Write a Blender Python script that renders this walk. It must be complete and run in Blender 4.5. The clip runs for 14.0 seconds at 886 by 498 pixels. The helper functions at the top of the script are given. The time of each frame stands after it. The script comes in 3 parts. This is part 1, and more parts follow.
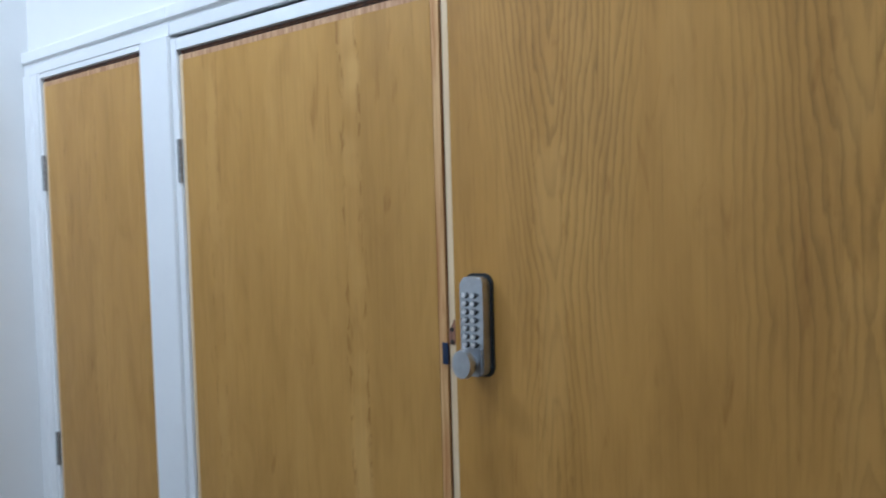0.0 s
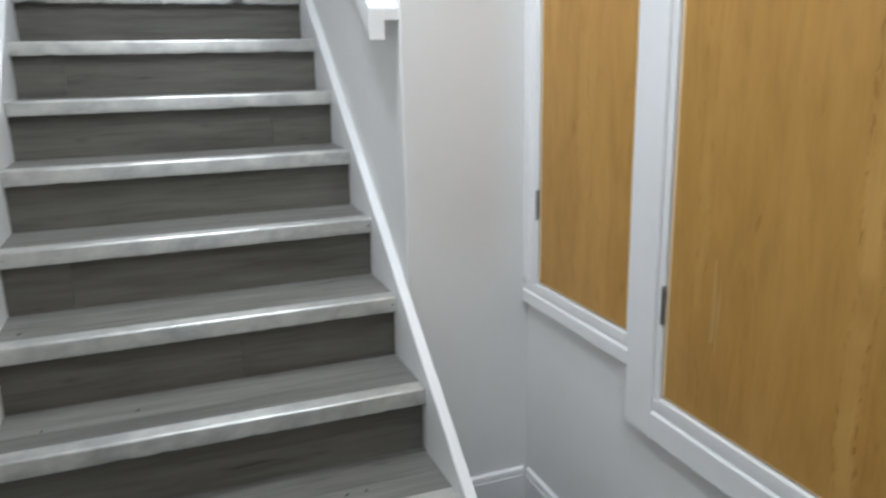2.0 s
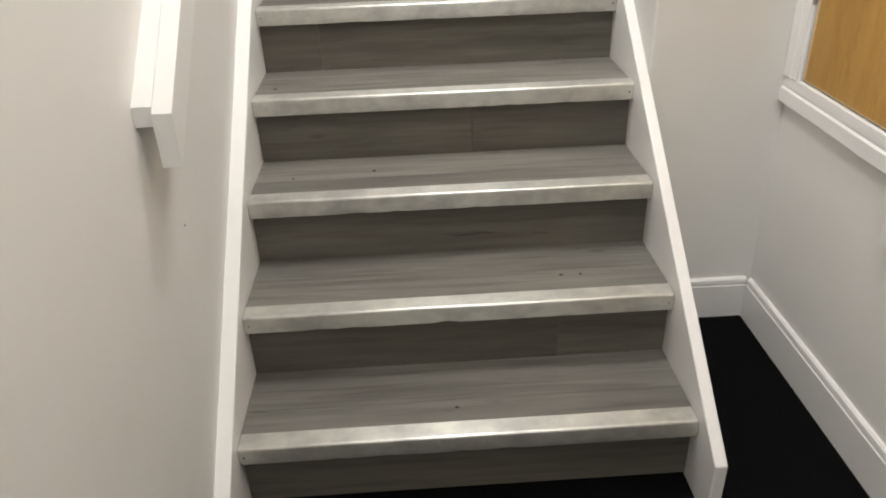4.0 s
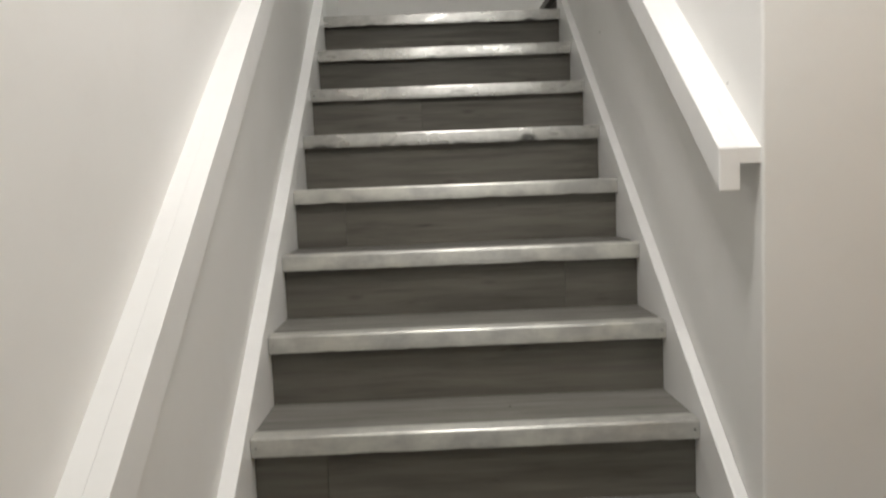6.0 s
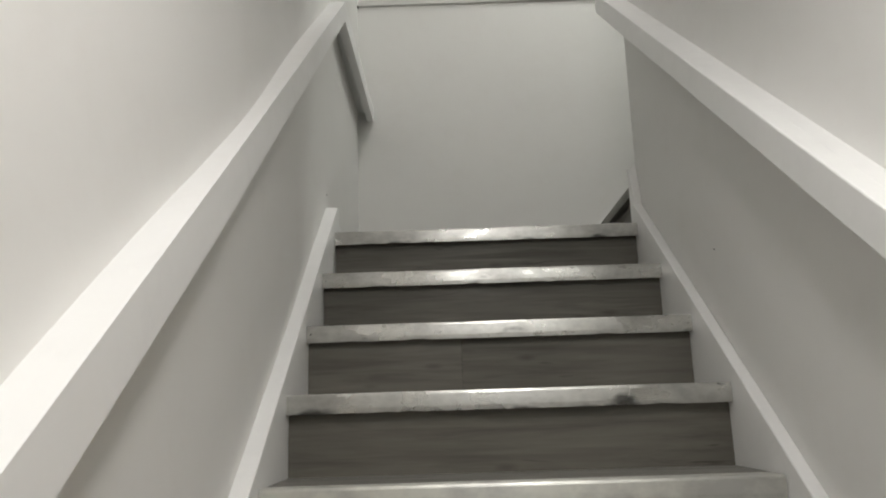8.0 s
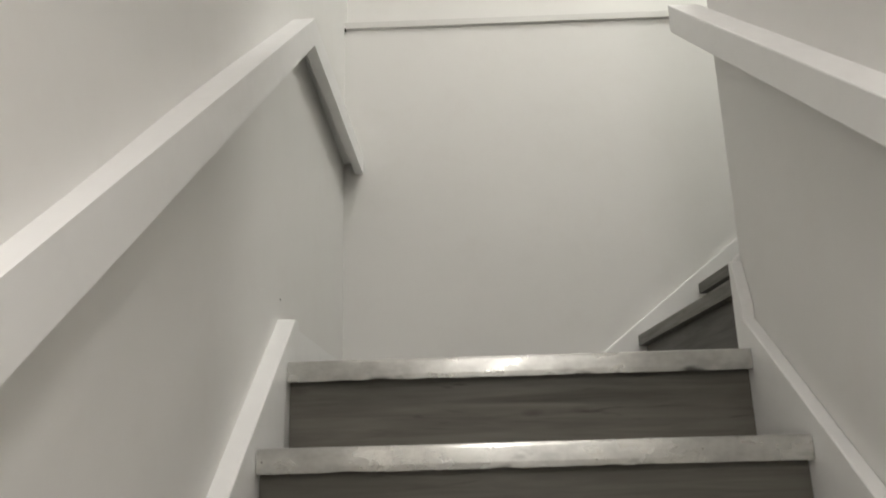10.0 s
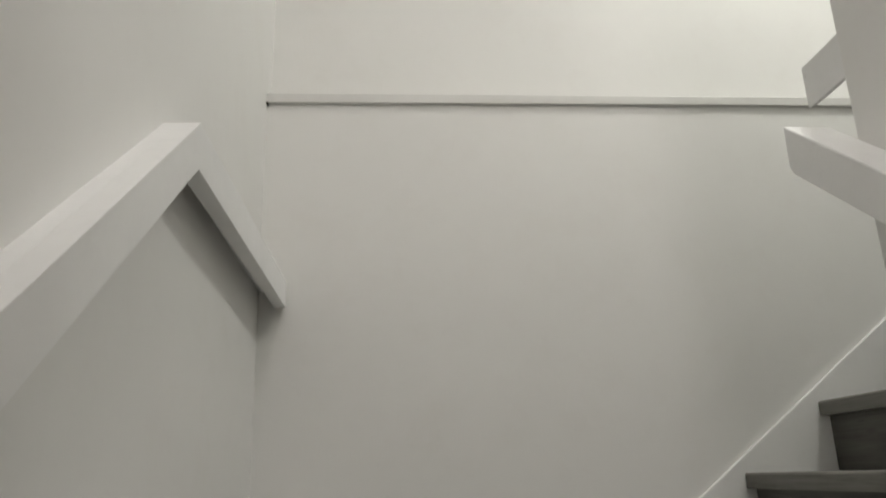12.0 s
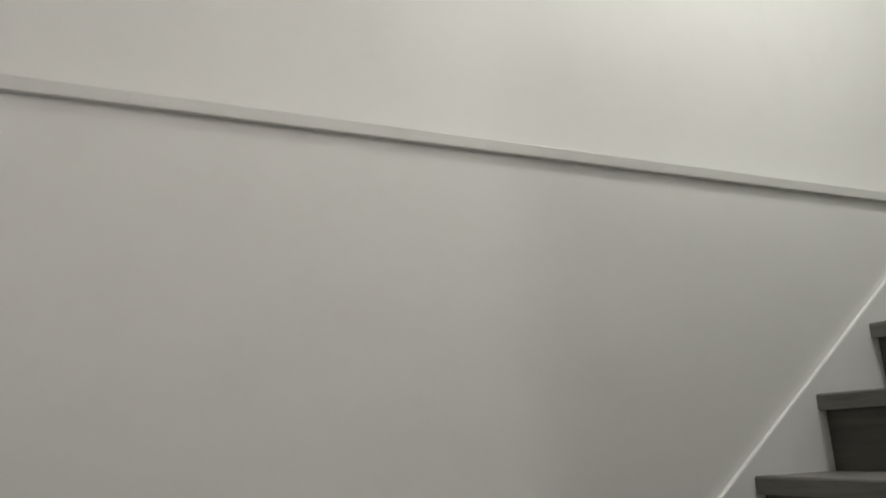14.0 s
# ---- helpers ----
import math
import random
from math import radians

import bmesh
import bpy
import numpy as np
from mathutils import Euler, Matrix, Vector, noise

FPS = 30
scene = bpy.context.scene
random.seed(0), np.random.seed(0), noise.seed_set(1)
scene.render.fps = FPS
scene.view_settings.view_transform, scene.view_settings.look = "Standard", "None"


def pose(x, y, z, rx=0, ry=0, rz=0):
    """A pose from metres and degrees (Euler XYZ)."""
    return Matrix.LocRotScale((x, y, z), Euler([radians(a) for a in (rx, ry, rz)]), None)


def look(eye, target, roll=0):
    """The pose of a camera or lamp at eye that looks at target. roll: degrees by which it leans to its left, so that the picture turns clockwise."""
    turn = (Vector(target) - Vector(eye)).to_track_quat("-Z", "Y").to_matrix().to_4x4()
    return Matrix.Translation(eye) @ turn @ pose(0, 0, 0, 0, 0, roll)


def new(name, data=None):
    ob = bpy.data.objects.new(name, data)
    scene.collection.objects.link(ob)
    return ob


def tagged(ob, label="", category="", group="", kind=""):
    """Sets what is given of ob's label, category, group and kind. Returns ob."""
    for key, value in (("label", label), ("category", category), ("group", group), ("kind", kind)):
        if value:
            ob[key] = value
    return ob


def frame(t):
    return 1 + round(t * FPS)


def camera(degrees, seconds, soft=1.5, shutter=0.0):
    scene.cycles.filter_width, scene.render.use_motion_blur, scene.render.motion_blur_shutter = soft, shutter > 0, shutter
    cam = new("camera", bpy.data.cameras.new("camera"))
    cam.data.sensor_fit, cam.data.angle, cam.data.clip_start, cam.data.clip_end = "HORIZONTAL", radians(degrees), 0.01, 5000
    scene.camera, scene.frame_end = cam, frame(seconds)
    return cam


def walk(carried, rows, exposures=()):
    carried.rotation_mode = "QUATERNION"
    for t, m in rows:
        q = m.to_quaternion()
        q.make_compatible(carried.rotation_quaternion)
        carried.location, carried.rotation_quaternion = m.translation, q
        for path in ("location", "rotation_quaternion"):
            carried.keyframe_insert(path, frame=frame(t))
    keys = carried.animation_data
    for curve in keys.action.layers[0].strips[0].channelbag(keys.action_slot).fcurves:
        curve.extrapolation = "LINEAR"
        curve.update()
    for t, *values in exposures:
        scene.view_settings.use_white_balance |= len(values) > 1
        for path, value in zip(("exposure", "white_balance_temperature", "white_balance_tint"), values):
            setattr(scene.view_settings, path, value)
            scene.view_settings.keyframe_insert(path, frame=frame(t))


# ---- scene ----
cam = camera(61.3, 14.0, soft=1.9, shutter=0.25)
PATH = [
    (0, (0.539, -4.002, 1.603), (2.128, -2.791, 1.515), -1.6),
    (0.5, (0.521, -3.978, 1.579), (1.979, -2.616, 1.44), -1.5),
    (1, (0.49, -3.943, 1.538), (1.786, -2.431, 1.359), -1.6),
    (1.5, (0.455, -3.926, 1.504), (1.504, -2.245, 1.235), -1.5),
    (2, (0.441, -3.933, 1.438), (1.123, -2.117, 0.951), -1.2),
    (2.5, (0.433, -3.944, 1.393), (0.778, -2.122, 0.646), -1.3),
    (2.7, (0.436, -3.947, 1.378), (0.69, -2.149, 0.539), -1.4),
    (4.8, (0.394, -3.77, 1.401), (0.45, -2.03, 0.416), -2.0),
    (5, (0.38, -3.699, 1.404), (0.44, -1.893, 0.547), -1.9),
    (5.5, (0.399, -3.557, 1.475), (0.434, -1.622, 0.97), -2.2),
    (6, (0.436, -3.376, 1.525), (0.467, -1.383, 1.359), -2.2),
    (6.5, (0.466, -3.197, 1.565), (0.483, -1.199, 1.658), -2.1),
    (7, (0.443, -2.994, 1.591), (0.445, -1.014, 1.875), -1.8),
    (7.2, (0.416, -2.894, 1.606), (0.414, -0.921, 1.931), -1.8),
    (9.3, (0.388, -1.95, 1.905), (0.351, -0.011, 2.393), -1.6),
    (9.5, (0.404, -1.87, 1.966), (0.365, 0.068, 2.458), -1.6),
    (10, (0.393, -1.698, 2.105), (0.356, 0.238, 2.606), -1.6),
    (10.5, (0.38, -1.527, 2.265), (0.34, 0.404, 2.782), -1.5),
    (11, (0.385, -1.352, 2.428), (0.361, 0.57, 2.982), -2.1),
    (11.5, (0.341, -1.161, 2.567), (0.356, 0.754, 3.144), -1.9),
    (12, (0.322, -0.975, 2.7), (0.466, 0.933, 3.282), -1.7),
    (12.5, (0.321, -0.805, 2.841), (0.586, 1.09, 3.425), -1.8),
    (13, (0.299, -0.611, 2.988), (0.719, 1.256, 3.57), -1.8),
    (13.2, (0.298, -0.533, 3.032), (0.814, 1.311, 3.609), -1.8),
    (13.5, (0.336, -0.413, 3.115), (0.965, 1.405, 3.663), -2.0),
    (13.6, (0.338, -0.391, 3.132), (0.993, 1.422, 3.664), -1.6),
    (14, (0.384, -0.277, 3.183), (1.157, 1.496, 3.693), -2.4),
]
walk(cam, [(t, look(e, a, r)) for t, e, a, r in PATH],
     exposures=[(0.0, -0.08, 4750, 7), (1.0, -0.1, 4900, 6), (1.6, 0.05, 5220, 8), (2.0, 0.25, 5450, 8), (2.5, 0.46, 5850, 9), (5.0, 0.47, 6450, 11), (5.5, 0.04, 6450, 10), (6.0, -0.15, 6350, 10), (6.5, -0.32, 6250, 9), (7.2, -0.42, 6200, 9),
                (9.3, 0.1, 6450, 10), (10.5, 0.08, 6450, 11), (11.5, -0.08, 6450, 10), (13.0, -0.38, 6300, 12), (14.0, -0.49, 6350, 11)])

# ---- measures of the place (metres) ----
RISE, GOING, LANDING = 0.19, 0.2405, 2.292     # lower flight, 12 risers, climbs along +y
WIDE = 1.046                                   # between the lower flight's stringers
RISE2, GOING2, FIRST2 = 0.1975, 0.2545, 2.488  # upper flight, climbs along +x
X_DOOR = 1.467                                 # hall's cupboard wall
X_RIGHT = 1.077                                # wall on the right of the lower flight
Y_BACK = -1.945                                # hall's back wall beside the flight
Y_INNER, Y_END = 0.081, 1.222                  # walls of the upper flight
Y_RETURN = 0.065                               # where the lower flight's right stringer ends
TOP = 5.8                                      # stairwell ceiling
HALL_TOP = 2.85
SOUTH = -5.9


def x_left(y):
    """The left wall, which runs slightly out of parallel with the flight."""
    return -0.035 - 0.003 * (min(y, 0.1) + 2.7) - 0.0205 * max(0.0, y - 0.1)


def wall_bulge(y, z):
    """How far the old plaster of the left wall swells out beside the middle of the rail."""
    return 0.025 * math.exp(-((y + 1.05) / 0.5) ** 2 - ((z - 2.28) / 0.42) ** 2)


# ---- light ----
world = bpy.data.worlds.new("world")
world.use_nodes = True
world.node_tree.nodes["Background"].inputs[0].default_value = (0.9, 0.95, 1, 1)
world.node_tree.nodes["Background"].inputs[1].default_value = 0.02
scene.world = world


def lamp(name, x, y, z, watts, size, colour):
    data = bpy.data.lights.new(name, "AREA")
    data.shape, data.size, data.energy, data.color = "DISK", size, watts, colour
    ob = new(name, data)
    ob.matrix_world = pose(x, y, z)
    return ob


HALL_TINT, FOOT_TINT, STAIR_TINT, UPPER_TINT = (1.0, 0.975, 0.9), (1.0, 0.948, 0.89), (1.0, 0.94, 0.895), (0.98, 0.977, 0.892)
# the third lamp is an unseen fill, added to brighten the low walls
LIGHTS = [(0.57, -2.25, HALL_TOP, 13.7, 0.24, FOOT_TINT), (1.02, -3.30, HALL_TOP, 10.5, 0.20, HALL_TINT), (0.55, -5.4, HALL_TOP, 7.0, 0.20, HALL_TINT),
          (0.78, -1.70, TOP, 19.5, 0.36, STAIR_TINT), (2.10, 0.41, TOP, 31, 0.30, UPPER_TINT)]
for lx, ly, lz, watts, size, tint in LIGHTS:
    lamp("ceiling_lamp_light", lx, ly, lz - 0.012, watts, size, tint)

# ---- materials ----


def material(name, rough=0.6, metal=0.0):
    m = bpy.data.materials.new(name)
    m.use_nodes = True
    b = m.node_tree.nodes["Principled BSDF"]
    b.inputs["Roughness"].default_value, b.inputs["Metallic"].default_value = rough, metal
    return m, m.node_tree.nodes, m.node_tree.links, b


def coords(n, l, scale, space="Object"):
    tc, mp = n.new("ShaderNodeTexCoord"), n.new("ShaderNodeMapping")
    mp.inputs["Scale"].default_value = scale
    if space == "World":
        g = n.new("ShaderNodeNewGeometry")
        l.new(g.outputs["Position"], mp.inputs["Vector"])
    else:
        l.new(tc.outputs[space], mp.inputs["Vector"])
    return mp.outputs["Vector"]


def noise_tex(n, l, vec, scale, detail=4, rough=0.55, distortion=0.0):
    t = n.new("ShaderNodeTexNoise")
    t.inputs["Scale"].default_value, t.inputs["Detail"].default_value = scale, detail
    t.inputs["Roughness"].default_value, t.inputs["Distortion"].default_value = rough, distortion
    l.new(vec, t.inputs["Vector"])
    return t.outputs["Fac"]


def ramp(n, l, fac, *stops):
    r = n.new("ShaderNodeValToRGB")
    e = r.color_ramp.elements
    while len(e) < len(stops):
        e.new(0.5)
    for k, (p, c) in enumerate(stops):
        e[k].position = p
        e[k].color = (*c, 1) if len(c) == 3 else c
    l.new(fac, r.inputs["Fac"])
    return r.outputs["Color"]


def grey(v):
    return (v, v, v)


def mixed(n, l, kind, fac, a, b):
    m = n.new("ShaderNodeMix")
    m.data_type, m.blend_type = "RGBA", kind
    if isinstance(fac, float):
        m.inputs[0].default_value = fac
    else:
        l.new(fac, m.inputs[0])
    for sock, v in ((m.inputs[6], a), (m.inputs[7], b)):
        if isinstance(v, tuple):
            sock.default_value = (*v, 1)
        else:
            l.new(v, sock)
    return m.outputs[2]


def bump(n, l, b, height, strength, distance):
    u = n.new("ShaderNodeBump")
    u.inputs["Strength"].default_value, u.inputs["Distance"].default_value = strength, distance
    l.new(height, u.inputs["Height"])
    l.new(u.outputs["Normal"], b.inputs["Normal"])


def plaster(name, colour):
    m, n, l, b = material(name, 0.62)
    v = coords(n, l, (1, 1, 1), "World")
    big = noise_tex(n, l, v, 1.3, 5)
    dirt = noise_tex(n, l, v, 6.0, 6, 0.7)
    c = ramp(n, l, big, (0.3, tuple(x * 0.975 for x in colour)), (0.7, colour))
    c = mixed(n, l, "MULTIPLY", 1.0, c, ramp(n, l, dirt, (0.25, (0.975, 0.97, 0.965)), (0.5, (1, 1, 1))))
    l.new(c, b.inputs["Base Color"])
    wave = noise_tex(n, l, v, 2.2, 3)
    fine = noise_tex(n, l, v, 140, 3)
    add = n.new("ShaderNodeMath")
    add.operation = "MULTIPLY_ADD"
    l.new(fine, add.inputs[0])
    add.inputs[1].default_value = 0.02
    l.new(wave, add.inputs[2])
    bump(n, l, b, add.outputs[0], 0.35, 0.02)
    return m


def gloss_paint(name, colour, rough=0.32):
    m, n, l, b = material(name, rough)
    v = coords(n, l, (1, 1, 1), "World")
    c = ramp(n, l, noise_tex(n, l, v, 9, 6, 0.7), (0.28, tuple(x * 0.965 for x in colour)), (0.5, colour))
    scuff = noise_tex(n, l, v, 38, 5, 0.75)
    c = mixed(n, l, "MULTIPLY", 1.0, c, ramp(n, l, scuff, (0.25, (0.86, 0.85, 0.82)), (0.3, (1, 1, 1))))
    l.new(c, b.inputs["Base Color"])
    l.new(ramp(n, l, noise_tex(n, l, v, 25, 4), (0.3, grey(rough + 0.16)), (0.7, grey(rough - 0.04))), b.inputs["Roughness"])
    bump(n, l, b, noise_tex(n, l, coords(n, l, (1, 1, 1), "World"), 60, 4), 0.12, 0.004)
    return m


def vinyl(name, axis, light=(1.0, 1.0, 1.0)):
    """Grey wood-look vinyl plank, its grain along the given axis; light scales its colour."""
    m, n, l, b = material(name, 0.5)
    stretch = [30, 30, 30]
    stretch["xyz".index(axis)] = 1.9
    info = n.new("ShaderNodeObjectInfo")
    shift = n.new("ShaderNodeVectorMath")
    shift.operation = "MULTIPLY_ADD"
    l.new(info.outputs["Random"], shift.inputs[0])
    shift.inputs[1].default_value = (31.0, 17.0, 23.0)
    g = n.new("ShaderNodeNewGeometry")
    l.new(g.outputs["Position"], shift.inputs[2])
    mp = n.new("ShaderNodeMapping")
    mp.inputs["Scale"].default_value = stretch
    l.new(shift.outputs[0], mp.inputs["Vector"])
    v = mp.outputs["Vector"]
    grain = noise_tex(n, l, v, 1.5, 8, 0.62, 0.6)
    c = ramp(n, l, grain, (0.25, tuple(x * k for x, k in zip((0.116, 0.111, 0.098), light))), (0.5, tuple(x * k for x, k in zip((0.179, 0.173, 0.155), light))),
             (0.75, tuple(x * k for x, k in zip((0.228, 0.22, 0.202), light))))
    mp2 = n.new("ShaderNodeMapping")
    s2 = [7, 7, 7]
    s2["xyz".index(axis)] = 1.6
    mp2.inputs["Scale"].default_value = s2
    l.new(shift.outputs[0], mp2.inputs["Vector"])
    patch = noise_tex(n, l, mp2.outputs["Vector"], 1.0, 3)
    c = mixed(n, l, "MULTIPLY", 1.0, c, ramp(n, l, patch, (0.3, (0.76, 0.75, 0.74)), (0.5, (0.97, 0.97, 0.97)), (0.7, (1.13, 1.13, 1.12))))
    knots = n.new("ShaderNodeTexVoronoi")
    knots.inputs["Scale"].default_value = 1.0
    mp3 = n.new("ShaderNodeMapping")
    s3 = [11, 11, 11]
    s3["xyz".index(axis)] = 3.6
    mp3.inputs["Scale"].default_value = s3
    l.new(shift.outputs[0], mp3.inputs["Vector"])
    l.new(mp3.outputs["Vector"], knots.inputs["Vector"])
    c = mixed(n, l, "MULTIPLY", 1.0, c, ramp(n, l, knots.outputs["Distance"], (0.03, (0.66, 0.64, 0.63)), (0.12, (1, 1, 1))))
    mp4 = n.new("ShaderNodeMapping")
    s4 = [46, 46, 46]
    s4["xyz".index(axis)] = 4.5
    mp4.inputs["Scale"].default_value = s4
    l.new(shift.outputs[0], mp4.inputs["Vector"])
    crack = noise_tex(n, l, mp4.outputs["Vector"], 1.0, 3, 0.5, 0.9)
    c = mixed(n, l, "MULTIPLY", 1.0, c, ramp(n, l, crack, (0.25, (0.5, 0.48, 0.47)), (0.33, (1, 1, 1))))
    tone = ramp(n, l, info.outputs["Random"], (0.0, grey(0.86)), (1.0, grey(1.1)))
    c = mixed(n, l, "MULTIPLY", 1.0, c, tone)
    l.new(c, b.inputs["Base Color"])
    l.new(ramp(n, l, grain, (0.3, grey(0.58)), (0.7, grey(0.42))), b.inputs["Roughness"])
    bump(n, l, b, grain, 0.18, 0.002)
    return m


def math_node(n, l, op, a, b=None, c=None):
    m = n.new("ShaderNodeMath")
    m.operation = op
    for k, v in enumerate((a, b, c)):
        if v is None:
            continue
        if isinstance(v, (int, float)):
            m.inputs[k].default_value = v
        else:
            l.new(v, m.inputs[k])
    return m.outputs[0]


def aluminium(name, smudged):
    """Satin aluminium strip, brushed along x, with dull patches and a few dark scuffs."""
    worn = smudged > 0.5
    m, n, l, b = material(name, 0.3, 0.95 if worn else 0.74)
    across = n.new("ShaderNodeCombineXYZ")
    across.inputs[1].default_value = across.inputs[2].default_value = 0.7071
    l.new(across.outputs[0], b.inputs["Tangent"])
    b.inputs["Anisotropic"].default_value = 0.7
    brush = noise_tex(n, l, coords(n, l, (1.5, 220, 220), "World"), 1.0, 3)
    dull = noise_tex(n, l, coords(n, l, (9, 11, 14), "World"), 1.0, 4, 0.6)
    scuff = noise_tex(n, l, coords(n, l, (13, 30, 42), "World"), 1.0, 5, 0.65, 0.4)
    c = ramp(n, l, dull, (0.35, (0.45, 0.447, 0.43) if worn else (0.5, 0.497, 0.475)), (0.65, (0.7, 0.697, 0.668) if worn else (0.77, 0.765, 0.71)))
    c = mixed(n, l, "MULTIPLY", 1.0, c, ramp(n, l, scuff, (0.25, grey(1.0 - 0.7 * max(smudged, 0.08))), (0.33, (1, 1, 1))))
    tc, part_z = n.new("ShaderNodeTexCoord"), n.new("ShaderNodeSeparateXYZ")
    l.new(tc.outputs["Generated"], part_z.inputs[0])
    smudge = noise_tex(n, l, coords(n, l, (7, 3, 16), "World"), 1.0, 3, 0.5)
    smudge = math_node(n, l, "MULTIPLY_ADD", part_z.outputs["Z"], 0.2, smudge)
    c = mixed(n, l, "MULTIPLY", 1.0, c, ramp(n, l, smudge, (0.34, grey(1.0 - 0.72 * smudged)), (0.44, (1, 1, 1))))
    l.new(c, b.inputs["Base Color"])
    l.new(ramp(n, l, dull, (0.32, grey(0.44)), (0.68, grey(0.2 if worn else 0.32))), b.inputs["Roughness"])
    bump(n, l, b, brush, 0.05, 0.0006)
    return m


def veneer(name, dark, mid, pale, figure, seed, rings, centres, hearts, pores):
    """Varnished flat-cut veneer, the grain upright. centres: cathedral bundles (y, slope, width, height where they turn, reach); hearts: pale flaky columns (y, half width, strength); pores: how dark the fine lines are."""
    m, n, l, b = material(name, 0.36)
    b.inputs["Specular IOR Level"].default_value = 0.34
    g = n.new("ShaderNodeNewGeometry")
    sep = n.new("ShaderNodeSeparateXYZ")
    l.new(g.outputs["Position"], sep.inputs[0])
    y, z = sep.outputs["Y"], sep.outputs["Z"]
    slow = noise_tex(n, l, coords(n, l, (1, 5.0, 1.4), "World"), 1.0, 3, 0.5)
    kinks = noise_tex(n, l, coords(n, l, (1, 26, 5.5), "World"), 1.0, 4, 0.6)
    broad = noise_tex(n, l, coords(n, l, (3, 7, 1.1), "World"), 1.0, 5, 0.55, 0.6)
    c = ramp(n, l, broad, (0.28, dark), (0.5, mid), (0.74, pale))
    mottle = noise_tex(n, l, coords(n, l, (9, 24, 6), "World"), 1.0, 5, 0.6, 0.9)
    c = mixed(n, l, "MULTIPLY", 1.0, c, ramp(n, l, mottle, (0.3, (0.9, 0.885, 0.86)), (0.52, (1, 1, 1)), (0.72, (1.05, 1.055, 1.07))))
    field = reach_mask = None
    for cy, bend, width, turn, reach in centres:
        d = math_node(n, l, "DIVIDE", math_node(n, l, "SUBTRACT", y, cy), width)
        hump = math_node(n, l, "SQRT", math_node(n, l, "ADD", math_node(n, l, "MULTIPLY", d, d), 0.02))
        f = math_node(n, l, "MULTIPLY_ADD", math_node(n, l, "ABSOLUTE", math_node(n, l, "SUBTRACT", z, turn)), -bend, hump)
        field = f if field is None else math_node(n, l, "SMOOTH_MIN", field, f, 0.2)
        far = math_node(n, l, "DIVIDE", math_node(n, l, "ABSOLUTE", math_node(n, l, "SUBTRACT", y, cy)), reach)
        reach_mask = far if reach_mask is None else math_node(n, l, "MINIMUM", reach_mask, far)
    if centres:
        field = math_node(n, l, "MULTIPLY_ADD", slow, 1.2, math_node(n, l, "ADD", field, seed))
        field = math_node(n, l, "MULTIPLY_ADD", kinks, 0.5, field)
        saw = math_node(n, l, "FRACT", math_node(n, l, "MULTIPLY", field, rings))
        line = ramp(n, l, saw, (0.0, grey(1.0)), (0.42, grey(1.0)), (0.76, grey(1.0 - figure * 0.8)), (0.84, grey(1.0 - figure)), (1.0, grey(1.0)))
        show = noise_tex(n, l, coords(n, l, (2, 11, 1.6), "World"), 1.0, 3, 0.5)
        show = math_node(n, l, "ADD", math_node(n, l, "MULTIPLY_ADD", reach_mask, -0.62, show), math_node(n, l, "MULTIPLY_ADD", z, 0.8, -1.2))
        line = mixed(n, l, "MIX", ramp(n, l, show, (0.02, grey(0.04)), (0.42, grey(1.0))), (1.0, 1.0, 1.0), line)
        c = mixed(n, l, "MULTIPLY", 1.0, c, line)
    for hy, half, strength in hearts:
        sway = noise_tex(n, l, coords(n, l, (0, 0, 3.2), "World"), 1.0, 4, 0.6)
        d = math_node(n, l, "ADD", math_node(n, l, "SUBTRACT", y, hy), math_node(n, l, "MULTIPLY_ADD", sway, 0.09, -0.045))
        d = math_node(n, l, "DIVIDE", math_node(n, l, "ABSOLUTE", d), half)
        pulse = noise_tex(n, l, coords(n, l, (1, 3, 5.0), "World"), 1.0, 3, 0.5)
        inner = mixed(n, l, "MULTIPLY", 1.0, ramp(n, l, d, (0.5, grey(1.0)), (1.0, grey(0.0))), ramp(n, l, pulse, (0.4, grey(0.0)), (0.58, grey(strength))))
        c = mixed(n, l, "MIX", inner, c, tuple(v * k for v, k in zip(pale, (1.06, 1.09, 1.2))))
        rim = ramp(n, l, d, (0.45, grey(0.0)), (0.85, grey(1.0)), (1.25, grey(0.0)))
        flake = noise_tex(n, l, coords(n, l, (20, 62, 17), "World"), 1.0, 3, 0.5, 1.6)
        rim = mixed(n, l, "MULTIPLY", 1.0, rim, ramp(n, l, flake, (0.5, grey(0.0)), (0.58, grey(strength))))
        c = mixed(n, l, "MIX", rim, c, mixed(n, l, "MULTIPLY", 1.0, c, (0.66, 0.58, 0.47)))
    fine = noise_tex(n, l, coords(n, l, (40, 190, 5.5), "World"), 1.0, 6, 0.6)
    c = mixed(n, l, "MULTIPLY", 1.0, c, ramp(n, l, fine, (0.27, grey(pores)), (0.41, grey(0.975)), (0.62, grey(1.03))))
    fleck = noise_tex(n, l, coords(n, l, (20, 34, 5), "World"), 1.0, 3, 0.5, 1.4)
    c = mixed(n, l, "MULTIPLY", 1.0, c, ramp(n, l, fleck, (0.24, (0.8, 0.74, 0.66)), (0.36, (1, 1, 1))))
    l.new(c, b.inputs["Base Color"])
    l.new(ramp(n, l, mottle, (0.3, grey(0.46)), (0.7, grey(0.34))), b.inputs["Roughness"])
    bump(n, l, b, fine, 0.05, 0.001)
    return m


